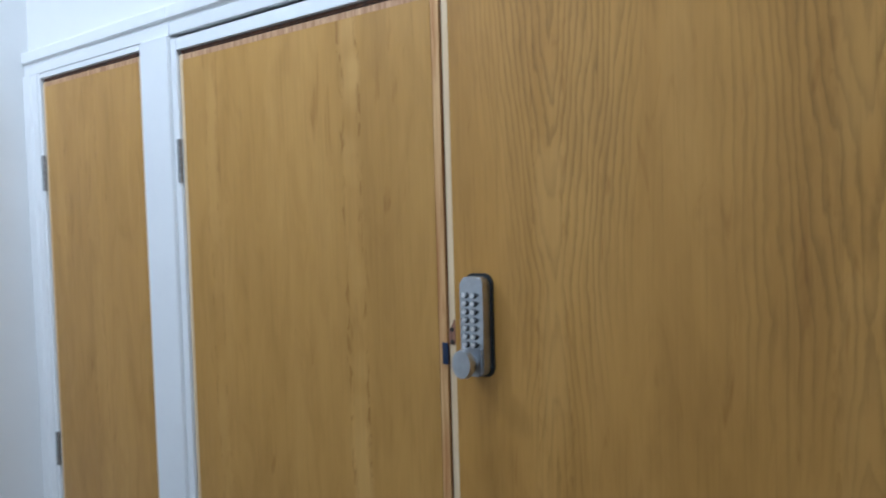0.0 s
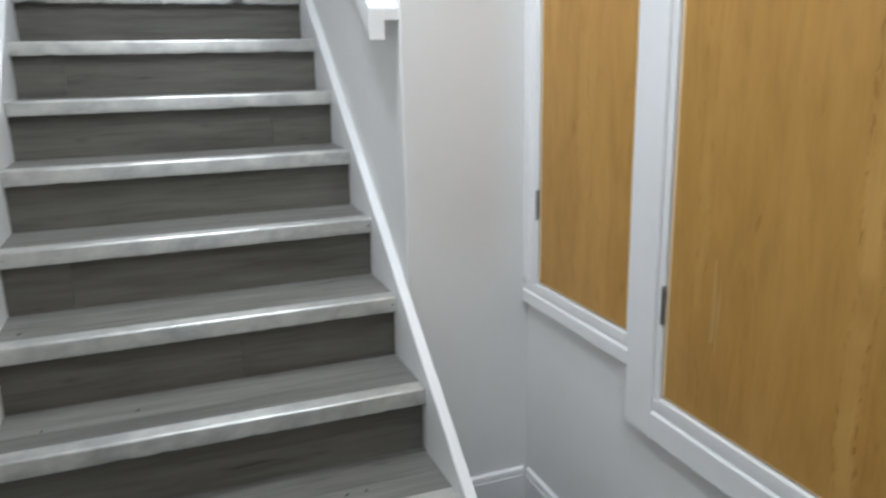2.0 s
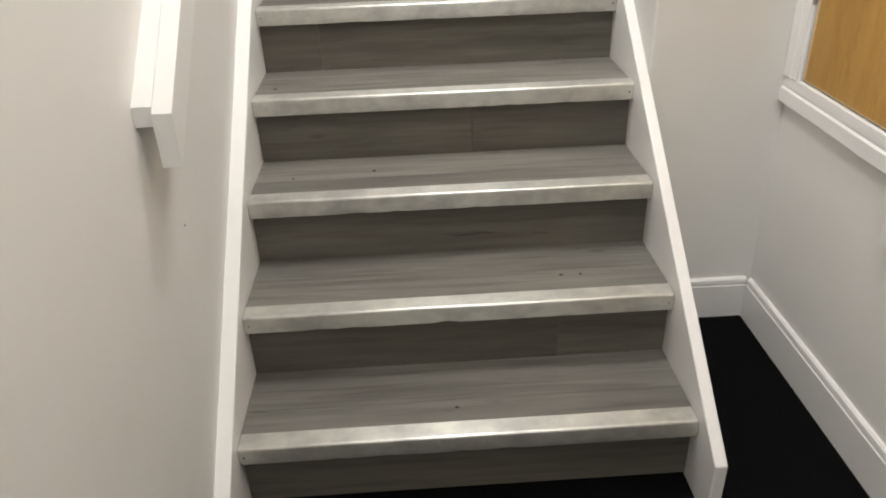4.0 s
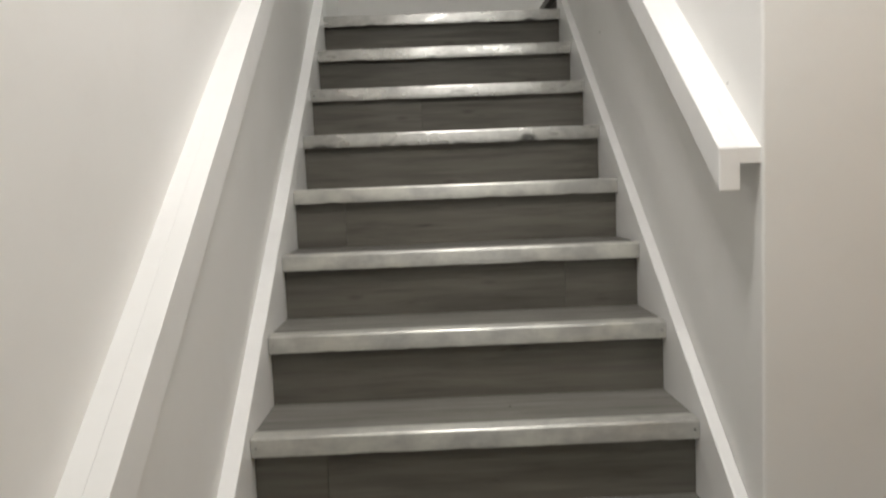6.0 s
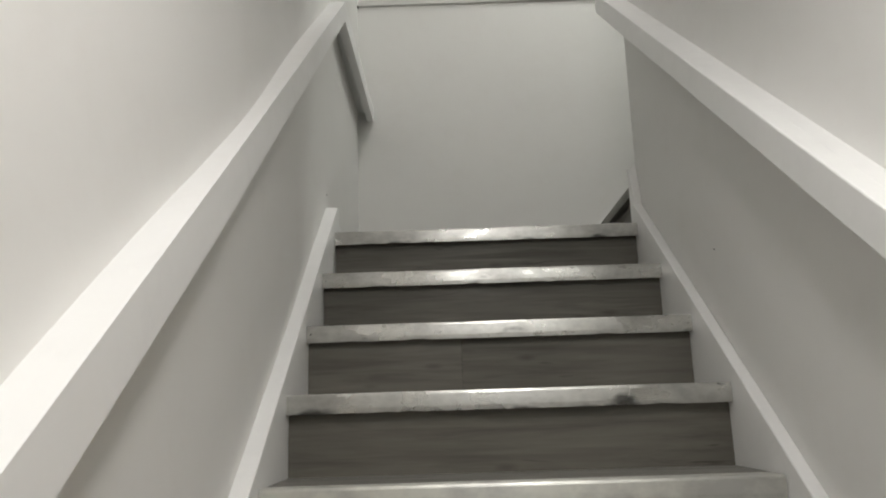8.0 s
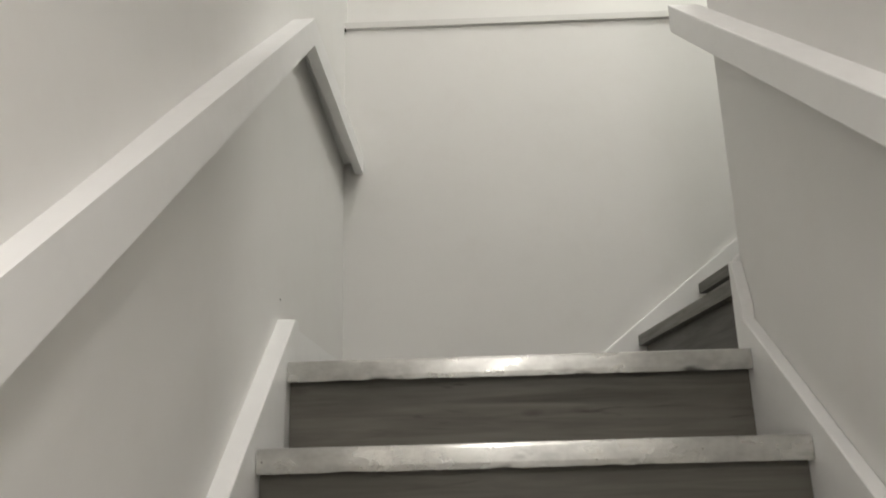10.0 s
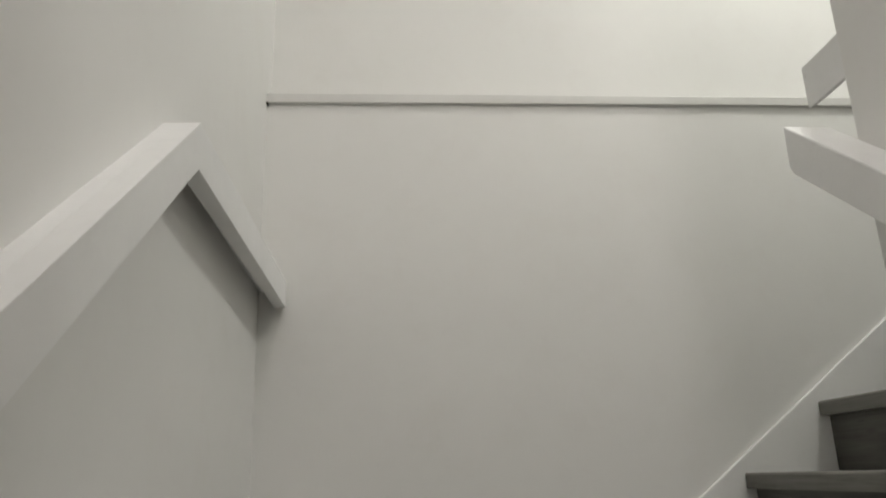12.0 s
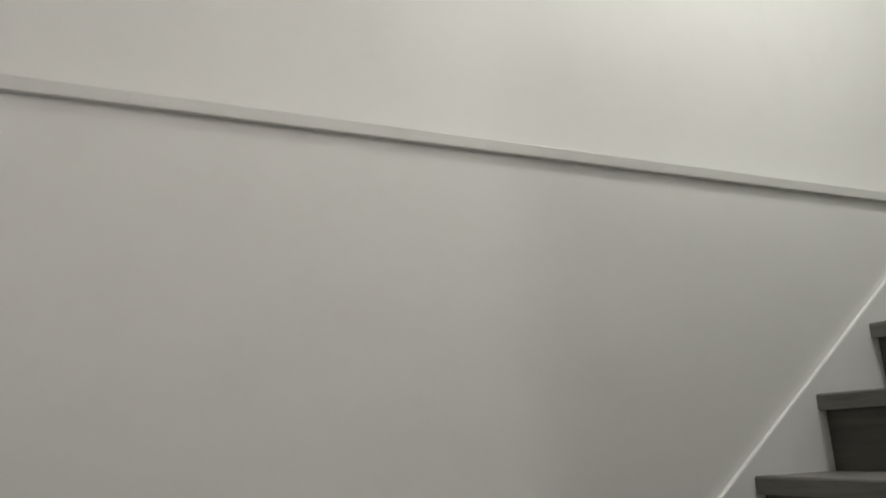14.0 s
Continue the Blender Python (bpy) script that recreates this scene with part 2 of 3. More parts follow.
def raw_wood(name, a, c2):
    m, n, l, b = material(name, 0.6)
    c = ramp(n, l, noise_tex(n, l, coords(n, l, (60, 110, 4), "World"), 1.0, 5, 0.6, 0.6), (0.36, a), (0.62, c2))
    l.new(c, b.inputs["Base Color"])
    return m


def steel(name, colour, rough):
    m, n, l, b = material(name, rough, 1.0)
    c = ramp(n, l, noise_tex(n, l, coords(n, l, (60, 60, 60), "World"), 1.0, 5), (0.3, tuple(x * 0.8 for x in colour)), (0.7, colour))
    l.new(c, b.inputs["Base Color"])
    bump(n, l, b, noise_tex(n, l, coords(n, l, (400, 400, 400), "World"), 1.0, 2), 0.08, 0.0005)
    return m


def plain(name, colour, rough, metal=0.0):
    m, n, l, b = material(name, rough, metal)
    c = ramp(n, l, noise_tex(n, l, coords(n, l, (40, 40, 40), "World"), 1.0, 4), (0.3, tuple(x * 0.85 for x in colour)), (0.7, colour))
    l.new(c, b.inputs["Base Color"])
    return m


def matting():
    """Black ribbed entrance carpet."""
    m, n, l, b = material("black_carpet", 0.95)
    b.inputs["Specular IOR Level"].default_value = 0.08
    v = coords(n, l, (1, 1, 1), "World")
    pile = noise_tex(n, l, v, 320, 4, 0.7)
    tuft = noise_tex(n, l, coords(n, l, (90, 18, 1), "World"), 1.0, 4, 0.7)
    c = ramp(n, l, pile, (0.35, (0.0015, 0.0015, 0.0017)), (0.75, (0.006, 0.006, 0.007)))
    c = mixed(n, l, "MULTIPLY", 1.0, c, ramp(n, l, tuft, (0.3, grey(0.5)), (0.7, grey(1.5))))
    l.new(c, b.inputs["Base Color"])
    bump(n, l, b, pile, 0.6, 0.004)
    return m


WALL = plaster("white_wall_paint", (0.79, 0.785, 0.765))
CEIL = plaster("white_ceiling_paint", (0.8, 0.8, 0.79))
TRIM = gloss_paint("white_gloss_paint", (0.83, 0.83, 0.82))
# ledge white, darkened in colour to stand for weaker light on its front
TRIM_DIM = gloss_paint("dimmed_white_paint", (0.68, 0.675, 0.655), 0.4)
VINYL_X = vinyl("grey_vinyl_plank", "x")
# riser vinyl: the tread vinyl in a darker tone
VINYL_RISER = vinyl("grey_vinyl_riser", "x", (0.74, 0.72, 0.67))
VINYL_Y = vinyl("grey_vinyl_plank_across", "y")
# upper risers' copy is darkened further: their shade is put into the colour
VINYL_RISER_SHADED = vinyl("shaded_vinyl_riser_across", "y", (0.5, 0.49, 0.47))
ALU = aluminium("dull_aluminium", 0.12)
ALU_WORN = aluminium("worn_aluminium", 1.0)
MAPLE = veneer("pale_veneer", (0.39, 0.21, 0.042), (0.455, 0.252, 0.055), (0.52, 0.296, 0.072), 0.1, 3.1, 3.8, (), ((-3.11, 0.026, 0.9), (-2.725, 0.02, 0.5), (-2.25, 0.03, 0.4)), 0.92)
OAK = veneer("oak_veneer", (0.37, 0.192, 0.035), (0.44, 0.234, 0.046), (0.505, 0.278, 0.063), 0.3, 11.7, 4.9, ((-3.495, 1.5, 0.05, 1.5, 0.13), (-3.88, 1.3, 0.055, 1.47, 0.15)), ((-3.49, 0.03, 0.45), (-3.87, 0.03, 0.35)), 0.84)
LIP_PALE = raw_wood("pale_lipping", (0.62, 0.45, 0.25), (0.72, 0.56, 0.34))
LIP_TOP = raw_wood("pinkish_lipping", (0.34, 0.17, 0.07), (0.58, 0.36, 0.19))
LIP_RED = raw_wood("reddish_lipping", (0.36, 0.145, 0.03), (0.62, 0.38, 0.15))
# dark edge wood; its colour also stands for the shade in the door gaps
EDGE = raw_wood("dark_edge_and_gap", (0.05, 0.018, 0.007), (0.14, 0.055, 0.02))
STEEL = steel("hinge_steel", (0.42, 0.41, 0.4), 0.38)
SATIN = steel("satin_chrome", (0.55, 0.575, 0.605), 0.34)
PIN = steel("polished_pin", (0.88, 0.88, 0.87), 0.24)
BLACK = plain("black_rubber_and_shade", (0.012, 0.012, 0.012), 0.6)
TAPE = plain("blue_tape", (0.004, 0.018, 0.06), 0.5)
DARK = plain("dark_stain", (0.03, 0.025, 0.02), 0.7)
CARPET = matting()

# ---- mesh helpers ----


def finish(bm, ob_name, mat, parent=None, label="", smooth=False):
    bmesh.ops.recalc_face_normals(bm, faces=bm.faces)
    me = bpy.data.meshes.new(ob_name)
    bm.to_mesh(me)
    bm.free()
    me.materials.append(mat)
    if smooth:
        for p in me.polygons:
            p.use_smooth = True
    ob = new(ob_name, me)
    if parent is not None:
        ob.parent = parent
    if label:
        tagged(ob, label)
    return ob


def part(name, bm, mat, parent, label="", smooth=False):
    return finish(bm, name, mat, parent, label, smooth)


def thing(name, label, category, group="", kind="", at=(0, 0, 0)):
    ob = new(name)
    ob.location = at
    return tagged(ob, label, category, group, kind)


def box(x0, y0, z0, x1, y1, z1, bevel=0.0, into=None):
    bm = into or bmesh.new()
    r = bmesh.ops.create_cube(bm, size=1)
    for v in r["verts"]:
        v.co = Vector(((x0 + x1) / 2 + v.co.x * (x1 - x0), (y0 + y1) / 2 + v.co.y * (y1 - y0), (z0 + z1) / 2 + v.co.z * (z1 - z0)))
    if bevel:
        edges = list({e for v in r["verts"] for e in v.link_edges})
        bmesh.ops.bevel(bm, geom=edges, offset=bevel, segments=2, profile=0.5, affect="EDGES")
    return bm


def prism(points, axis, a, b, bevel=0.0, into=None):
    """A flat outline drawn out along an axis from a to b. Points: (y, z) along x, (x, z) along y, (x, y) along z."""
    bm = into or bmesh.new()

    def at(p, d):
        return {"x": (d, p[0], p[1]), "y": (p[0], d, p[1]), "z": (p[0], p[1], d)}[axis]
    lo = [bm.verts.new(at(p, a)) for p in points]
    hi = [bm.verts.new(at(p, b)) for p in points]
    k = len(points)
    made = [bm.faces.new(lo), bm.faces.new(hi[::-1])]
    for i in range(k):
        made.append(bm.faces.new((lo[i], hi[i], hi[(i + 1) % k], lo[(i + 1) % k])))
    if bevel:
        edges = list({e for f in made for e in f.edges})
        bmesh.ops.bevel(bm, geom=edges, offset=bevel, segments=2, profile=0.5, affect="EDGES")
    return bm


def rod(bm, p, radius, depth, axis="x", segments=16, taper=1.0, sy=1.0, sz=1.0):
    r = bmesh.ops.create_cone(bm, cap_ends=True, segments=segments, radius1=radius, radius2=radius * taper, depth=depth)
    turn = {"x": pose(0, 0, 0, 0, -90, 0), "y": pose(0, 0, 0, 90, 0, 0), "z": Matrix()}[axis]
    for v in r["verts"]:
        c = turn @ v.co
        v.co = Vector((c.x + p[0], c.y * sy + p[1], c.z * sz + p[2]))
    return r["verts"]


# ---- structure: walls, floors, ceilings ----
def structure(name, bm, mat, label, category, smooth=False):
    return tagged(finish(bm, name, mat, smooth=smooth), label, category, "", "structure")


structure("floor", box(-0.3, SOUTH - 0.1, -0.1, 1.62, -1.9, 0.0), CARPET, "black ribbed entrance carpet on the hall floor", "floor")


def uneven_wall():
    """The left wall: an uneven plaster face with a flat back."""
    bm = bmesh.new()
    ys = [SOUTH - 0.12] + [-3.0 + 0.085 * k for k in range(53)]
    zs = [-0.1] + [1.2 + 0.09 * k for k in range(26)] + [TOP + 0.1]
    face = [[bm.verts.new((x_left(y) + wall_bulge(y, z), y, z)) for z in zs] for y in ys]
    back = [[bm.verts.new((-0.3, y, z)) for z in (zs[0], zs[-1])] for y in (ys[0], ys[-1])]
    for a, b in zip(face, face[1:]):
        for k in range(len(zs) - 1):
            bm.faces.new((a[k], b[k], b[k + 1], a[k + 1]))
    bm.faces.new((back[0][0], back[0][1], back[1][1], back[1][0]))
    bm.faces.new([col[0] for col in face] + [back[1][0], back[0][0]])
    bm.faces.new([col[-1] for col in face] + [back[1][1], back[0][1]])
    bm.faces.new(face[0] + [back[0][1], back[0][0]])
    bm.faces.new(face[-1] + [back[1][1], back[1][0]])
    return bm


structure("wall_west", uneven_wall(), WALL, "white painted wall beside the stairs", "wall")
structure("wall_south", box(-0.3, SOUTH - 0.12, -0.1, 1.7, SOUTH, HALL_TOP + 0.1), WALL, "plain white painted hall wall", "wall")


def rounded_plan(points, radius):
    out = []
    k = len(points)
    for i, p in enumerate(points):
        p, a, c = Vector(p), Vector(points[i - 1]), Vector(points[(i + 1) % k])
        u, w = (a - p).normalized(), (c - p).normalized()
        for s in range(4):
            t = s / 3
            out.append(tuple((1 - t) ** 2 * (p + u * radius) + 2 * t * (1 - t) * p + t * t * (p + w * radius)))
    return out


plan = [(X_RIGHT, Y_BACK), (1.62, Y_BACK), (1.62, Y_BACK + 0.12), (1.2, Y_BACK + 0.12), (1.2, Y_INNER - 0.12), (3.95, Y_INNER - 0.12), (3.95, Y_INNER), (X_RIGHT, Y_INNER)]
structure("wall_block", prism(rounded_plan(plan, 0.007), "z", -0.1, TOP + 0.1), WALL, "white painted wall with rounded plaster corners round the stairs", "wall")
structure("wall_north", box(-0.2, Y_END, -0.1, 3.95, 1.45, 3.862), WALL, "white painted wall at the stair landing", "wall")
structure("wall_north_upper", box(-0.2, 1.305, 3.895, 3.95, 1.45, TOP + 0.1), WALL, "white painted upper wall set back above a ledge", "wall")
structure("wall_upper_east", box(3.95, -0.1, 2.2, 4.07, 1.45, TOP + 0.1), WALL, "plain white wall past the upper stairs", "wall")
structure("wall_bulkhead", box(-0.3, Y_BACK - 0.13, HALL_TOP, X_RIGHT, Y_BACK - 0.005, TOP + 0.1), WALL, "white painted bulkhead over the foot of the stairs", "wall")
structure("ceiling_hall", box(-0.3, SOUTH - 0.12, HALL_TOP, 1.62, Y_BACK - 0.13, HALL_TOP + 0.1), CEIL, "white painted hall ceiling", "ceiling")
structure("ceiling_stairs", box(-0.3, Y_BACK - 0.13, TOP, 4.07, 1.45, TOP + 0.1), CEIL, "white painted ceiling over the stairwell", "ceiling")

# cupboard wall with two openings
S0, S1, SB, ST = -2.026, -2.486, 0.788, 1.980       # small opening: y from, y to, bottom, top
B0, B1, BB, BT = -2.624, -4.000, 0.676, 1.960       # double opening
bm = bmesh.new()
for y0, y1, z0, z1 in ((Y_BACK, SOUTH, -0.1, BB - 0.03), (Y_BACK, SOUTH, 2.02, HALL_TOP), (Y_BACK, S0 + 0.03, BB - 0.03, 2.02), (S0 + 0.03, S1 - 0.03, BB - 0.03, SB - 0.03),
                       (S1 - 0.03, B0 + 0.03, BB - 0.03, 2.02), (B1 - 0.03, SOUTH, BB - 0.03, 2.02)):
    box(X_DOOR, y1, z0, 1.62, y0, z1, into=bm)
structure("wall_east", bm, WALL, "white painted hall wall with two cupboard openings", "wall")
structure("cupboard_back", box(2.0, SOUTH, -0.1, 2.1, Y_BACK + 0.12, HALL_TOP), WALL, "plain back wall inside the cupboards", "wall")
structure("cupboard_ceiling", box(1.62, SOUTH, HALL_TOP, 2.1, Y_BACK, HALL_TOP + 0.1), CEIL, "plain ceiling inside the cupboards", "ceiling")

# landing and upper floor
landing = thing("landing", "landing floor of grey wood-look vinyl planks", "landing", kind="structure")
part("slab", box(-0.06, 0.06, 2.05, 1.11, Y_END, LANDING - 0.008), WALL, landing)
for k in range(6):
    y0 = 0.062 + 0.19 * k
    part("plank", box(-0.05, y0, LANDING - 0.008, 1.105, min(y0 + 0.188, Y_END - 0.001), LANDING - 0.002), VINYL_X, landing)
structure("upper_floor", box(1.083 + GOING2 * 7 + 0.26, Y_INNER, 3.6, 3.95, Y_END, FIRST2 + RISE2 * 7 - 0.004), VINYL_Y, "grey wood-look vinyl floor at the head of the stairs", "floor")

# ---- lower flight ----
rng = random.Random(7)
stairs = thing("staircase", "straight stairs with grey wood-look vinyl treads and metal nosings", "staircase")


def nosing_mesh(seed):
    """Rounded metal strip along the tread's edge; its lower edge is nicked."""
    r = random.Random(seed)
    prof = [(0.0042, -0.0462), (0.0030, -0.0470), (0.0018, -0.0462), (0.0003, -0.0350), (0.0, -0.0220), (0.0001, -0.0070), (0.0010, -0.0030), (0.0028, -0.0010), (0.0062, 0.0), (0.0500, 0.0004), (0.0520, -0.0010), (0.0520, -0.006), (0.0042, -0.006)]
    bm = bmesh.new()
    cuts = 90
    rows = []
    nicks = [(r.uniform(0.1, 0.95), r.uniform(0.008, 0.03), r.uniform(0.0005, 0.003)) for _ in range(5)]
    for i in range(cuts + 1):
        x = 0.001 + (WIDE - 0.002) * i / cuts
        wob = 0.0007 * noise.noise((x * 6, seed * 3.7, 0))
        up = sum(d * math.exp(-((x - c) / w) ** 2) for c, w, d in nicks)
        ring = []
        for k, (y, z) in enumerate(prof):
            dz = wob * 0.6 if 5 <= k <= 10 else 0.0
            dy = wob if 1 <= k <= 7 else 0.0
            if k <= 2:
                dz += up + 0.0007 * abs(noise.noise((x * 30, seed * 1.3, 4)))
            ring.append(bm.verts.new((x, y + dy, z + dz)))
        rows.append(ring)
    n = len(prof)
    for a, b in zip(rows, rows[1:]):
        for k in range(n):
            bm.faces.new((a[k], b[k], b[(k + 1) % n], a[(k + 1) % n]))
    bm.faces.new(rows[0])
    bm.faces.new(rows[-1][::-1])
    return bm


JOINTS = {10: 0.77, 4: 0.16, 5: 0.83, 7: 0.17, 8: 0.6, 2: 0.42}
for i in range(12):
    y, z = -GOING * i, LANDING - RISE * i
    bm = nosing_mesh(i + 1)
    bm.transform(Matrix.Translation((0, y, z)))
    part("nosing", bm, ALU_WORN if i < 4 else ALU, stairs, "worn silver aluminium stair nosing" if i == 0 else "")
    joint = JOINTS.get(i, 0)
    spans = ((0.0, joint), (joint + 0.0008, WIDE)) if joint else ((0.0, WIDE),)
    for a, b in spans:
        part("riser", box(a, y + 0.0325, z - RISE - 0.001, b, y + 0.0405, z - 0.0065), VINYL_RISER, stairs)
    if i:
        mid = 0.049 + (GOING - 0.025) * rng.uniform(0.35, 0.6)
        part("tread", box(0, y + 0.0525, z - 0.009, WIDE, y + mid - 0.0004, z - 0.0012), VINYL_X, stairs)
        part("tread", box(0, y + mid + 0.0004, z - 0.009, WIDE, y + GOING + 0.0325, z - 0.0012), VINYL_X, stairs)
        part("step_core", box(0.002, y + 0.041, max(z - RISE, 0.0), WIDE - 0.002, y + GOING + 0.04, z - 0.0095), DARK, stairs)


def slope_top(y):
    return 2.28 + RISE / GOING * y + 0.06


foot = -2.752
line = [(foot, 0.0), (foot, slope_top(foot)), (0.079, slope_top(0.079)), (0.118, slope_top(0.079)), (0.118, 2.02), (0.0, 2.02), (-2.3, 0.0)]
bm = prism(line, "x", -0.02, -0.0005, 0.0035)
for v in bm.verts:
    if v.co.x < -0.012:
        v.co.x = x_left(v.co.y) - 0.004 + (v.co.x + 0.02)
part("stringer", bm, TRIM, stairs, "white gloss painted stair stringer against the wall")
line = [(foot, 0.0), (foot, slope_top(foot)), (Y_RETURN - 0.02, slope_top(Y_RETURN - 0.02)), (Y_RETURN - 0.004, slope_top(Y_RETURN - 0.02)), (Y_RETURN - 0.004, 2.0), (0.0, 2.0), (-2.3, 0.0)]
part("stringer", prism(line, "x", WIDE + 0.0005, X_RIGHT - 0.0006, 0.0035), TRIM, stairs, "white gloss painted stair stringer with an open lower end")
# side panel that closes the flight beside the carpet
part("side_panel", prism([(foot + 0.02, 0.0), (foot + 0.02, slope_top(foot + 0.02) - 0.05), (Y_BACK + 0.01, slope_top(Y_BACK + 0.01) - 0.05), (Y_BACK + 0.01, 0.0)], "x", WIDE + 0.004, X_RIGHT - 0.006), TRIM, stairs)

# ---- upper flight ----
upper = thing("upper_staircase", "upper stairs with grey wood-look vinyl treads and wrapped edges", "staircase")
for i in range(8):
    x, z = 1.083 + GOING2 * i, FIRST2 + RISE2 * i
    ya, yb = Y_INNER + 0.0305, Y_END - 0.0155
    part("nosing", prism([(x, z - 0.043), (x, z - 0.006), (x + 0.002, z - 0.002), (x + 0.006, z), (x + 0.06, z), (x + 0.06, z - 0.02), (x + 0.026, z - 0.02), (x + 0.026, z - 0.043)], "y", ya, yb), VINYL_Y, upper)
    low = LANDING - 0.002 if i == 0 else z - RISE2 - 0.001
    part("riser", box(x + 0.0285, ya, low, x + 0.034, yb, z - 0.0205), VINYL_RISER_SHADED, upper)
    if i < 7:
        part("tread", box(x + 0.0605, ya, z - 0.012, x + GOING2 + 0.0262, yb, z - 0.0012), VINYL_Y, upper)
        part("step_core", box(x + 0.0345, ya + 0.002, z - RISE2 - 0.1, x + GOING2 + 0.034, yb - 0.002, z - 0.0125), DARK, upper)


def slope_up(x):
    return 2.402 + RISE2 / GOING2 * (x - 0.915)


part("stringer", prism([(0.915, LANDING - 0.03), (0.915, 2.402), (3.0, slope_up(3.0)), (3.2, slope_up(3.0)), (3.2, 3.4), (1.3, LANDING - 0.03)], "y", Y_END - 0.015, Y_END - 0.0006, 0.004), TRIM, upper, "white gloss painted wall stringer")
part("stringer", prism([(1.064, LANDING - 0.03), (1.064, 2.512), (1.072, 2.524), (3.0, 2.545 + RISE2 / GOING2 * 1.9), (3.2, 2.545 + RISE2 / GOING2 * 1.9), (3.2, 3.4), (1.4, LANDING - 0.03)], "y", Y_INNER + 0.0006, Y_INNER + 0.030, 0.003), TRIM, upper)
part("stringer_return", prism([(Y_RETURN - 0.035, LANDING - 0.03), (Y_RETURN - 0.035, 2.40), (Y_RETURN, 2.505), (Y_INNER, 2.510), (Y_INNER, LANDING - 0.03)], "x", WIDE + 0.0008, X_RIGHT - 0.001, 0.0025), TRIM, upper)

# ---- skirtings and ledge ----


def skirting(name, a, b, fixed, axis, sign, z0, height, depth):
    """A board with a groove near its top, along y (fixed x) or along x (fixed y), standing out by depth towards sign."""
    d = depth * sign
    prof = [(0, 0), (d, 0), (d, height - 0.026), (d * 0.72, height - 0.023), (d * 0.72, height - 0.019), (d * 0.92, height - 0.017), (d * 0.8, height - 0.005), (d * 0.45, height), (0, height)]
    prof = [(fixed + p, z0 + q) for p, q in prof]
    bm = prism(prof, "y" if axis == "y" else "x", a, b)
    return structure(name, bm, TRIM, "white gloss painted skirting board", "skirting")


skirting("baseboard_1", SOUTH, Y_BACK - 0.0155, X_DOOR - 0.0004, "y", -1, 0.0, 0.14, 0.014)
skirting("baseboard_2", X_RIGHT + 0.001, X_DOOR - 0.0145, Y_BACK - 0.0004, "x", -1, 0.0, 0.14, 0.015)
structure("baseboard_3", box(x_left(1.2) + 0.016, Y_END - 0.0146, LANDING - 0.002, 0.914, Y_END - 0.0004, 2.402, 0.0035), TRIM, "white gloss painted skirting board", "skirting")
bm = box(-0.08, 0.119, LANDING - 0.002, -0.04, Y_END - 0.001, 2.402, 0.003)
for v in bm.verts:
    v.co.x = x_left(v.co.y) + (0.013 if v.co.x > -0.06 else -0.01)
structure("baseboard_4", bm, TRIM, "white gloss painted skirting board", "skirting")
structure("ledge_trim", box(x_left(1.2) - 0.01, 1.2085, 3.8624, 3.949, 1.34, 3.8945, 0.003), TRIM_DIM, "white painted ledge board along the landing wall", "ledge")

# ---- handrails: a cap board against the wall and a deeper board in front ----
H = 0.084


def left_front(y):
    """The front of the left rail, parallel with its wall to within a centimetre."""
    return 0.033 - 0.0062 * (min(y, 0.16) + 2.7)


rail = thing("handrail", "white painted boxed timber handrail that levels out at the landing", "handrail", "stair handrails")
ya, yb, yc = -2.695, 0.164, Y_END - 0.003
za, zb = 0.999, 3.268
kink = yb + 0.006
ym = -1.35
zm = za + (zb - za) * (ym - ya) / (yb - ya)
front = [(ya, za), (ym, zm - 0.010), (yb, zb), (yc, zb), (yc, zb - 0.077), (kink, zb - 0.079), (ym, zm - 0.112), (ya, za - 0.096)]
bm = prism(front, "x", 0.0, 0.034, 0.0013)
for v in bm.verts:
    v.co.x += left_front(v.co.y) - 0.034
part("front_board", bm, TRIM, rail)
yd, zd = ya + 0.0125, za + 0.0125 * (zb - za) / (yb - ya)
cap = [(yd, zd - 0.001), (ym, zm - 0.011), (yb, zb - 0.001), (yc, zb - 0.001), (yc, zb - 0.030), (kink, zb - 0.031), (yd, zd - 0.036)]
bm = prism(cap, "x", 0.0, 1.0)
for v in bm.verts:
    v.co.x = left_front(v.co.y) - 0.0344 if v.co.x > 0.5 else x_left(v.co.y) - 0.002
part("cap_board", bm, TRIM, rail)

rail = thing("handrail", "white painted boxed timber handrail with square cut ends", "handrail", "stair handrails")
ya, yb = -1.94, 0.145
za, zb = 1.579, 3.256
front = [(ya, za), (yb, zb), (yb + 0.002, zb - H + 0.008), (yb - 0.008, zb - H - 0.008), (ya, za - H)]
part("front_board", prism(front, "x", 0.995, 1.037, 0.003), TRIM, rail)
cap = [(ya + 0.001, za - 0.001), (yb - 0.002, zb - 0.003), (yb - 0.002, zb - 0.034), (ya + 0.001, za - 0.031)]
part("cap_board", prism(cap, "x", 1.0362, X_RIGHT + 0.001), TRIM, rail)

rail = thing("handrail", "white painted boxed timber handrail of the upper stairs", "handrail", "stair handrails")
xa, xb = 1.088, 2.9
za = 3.404
zb = za + RISE2 / GOING2 * (xb - xa)
part("front_board", prism([(xa, za), (xb, zb), (xb, zb - H), (xa, za - H)], "y", 0.165, 0.2, 0.003), TRIM, rail)
part("cap_board", prism([(xa + 0.001, za - 0.001), (xb, zb - 0.001), (xb, zb - 0.031), (xa + 0.001, za - 0.031)], "y", Y_INNER - 0.001, 0.1646), TRIM, rail)
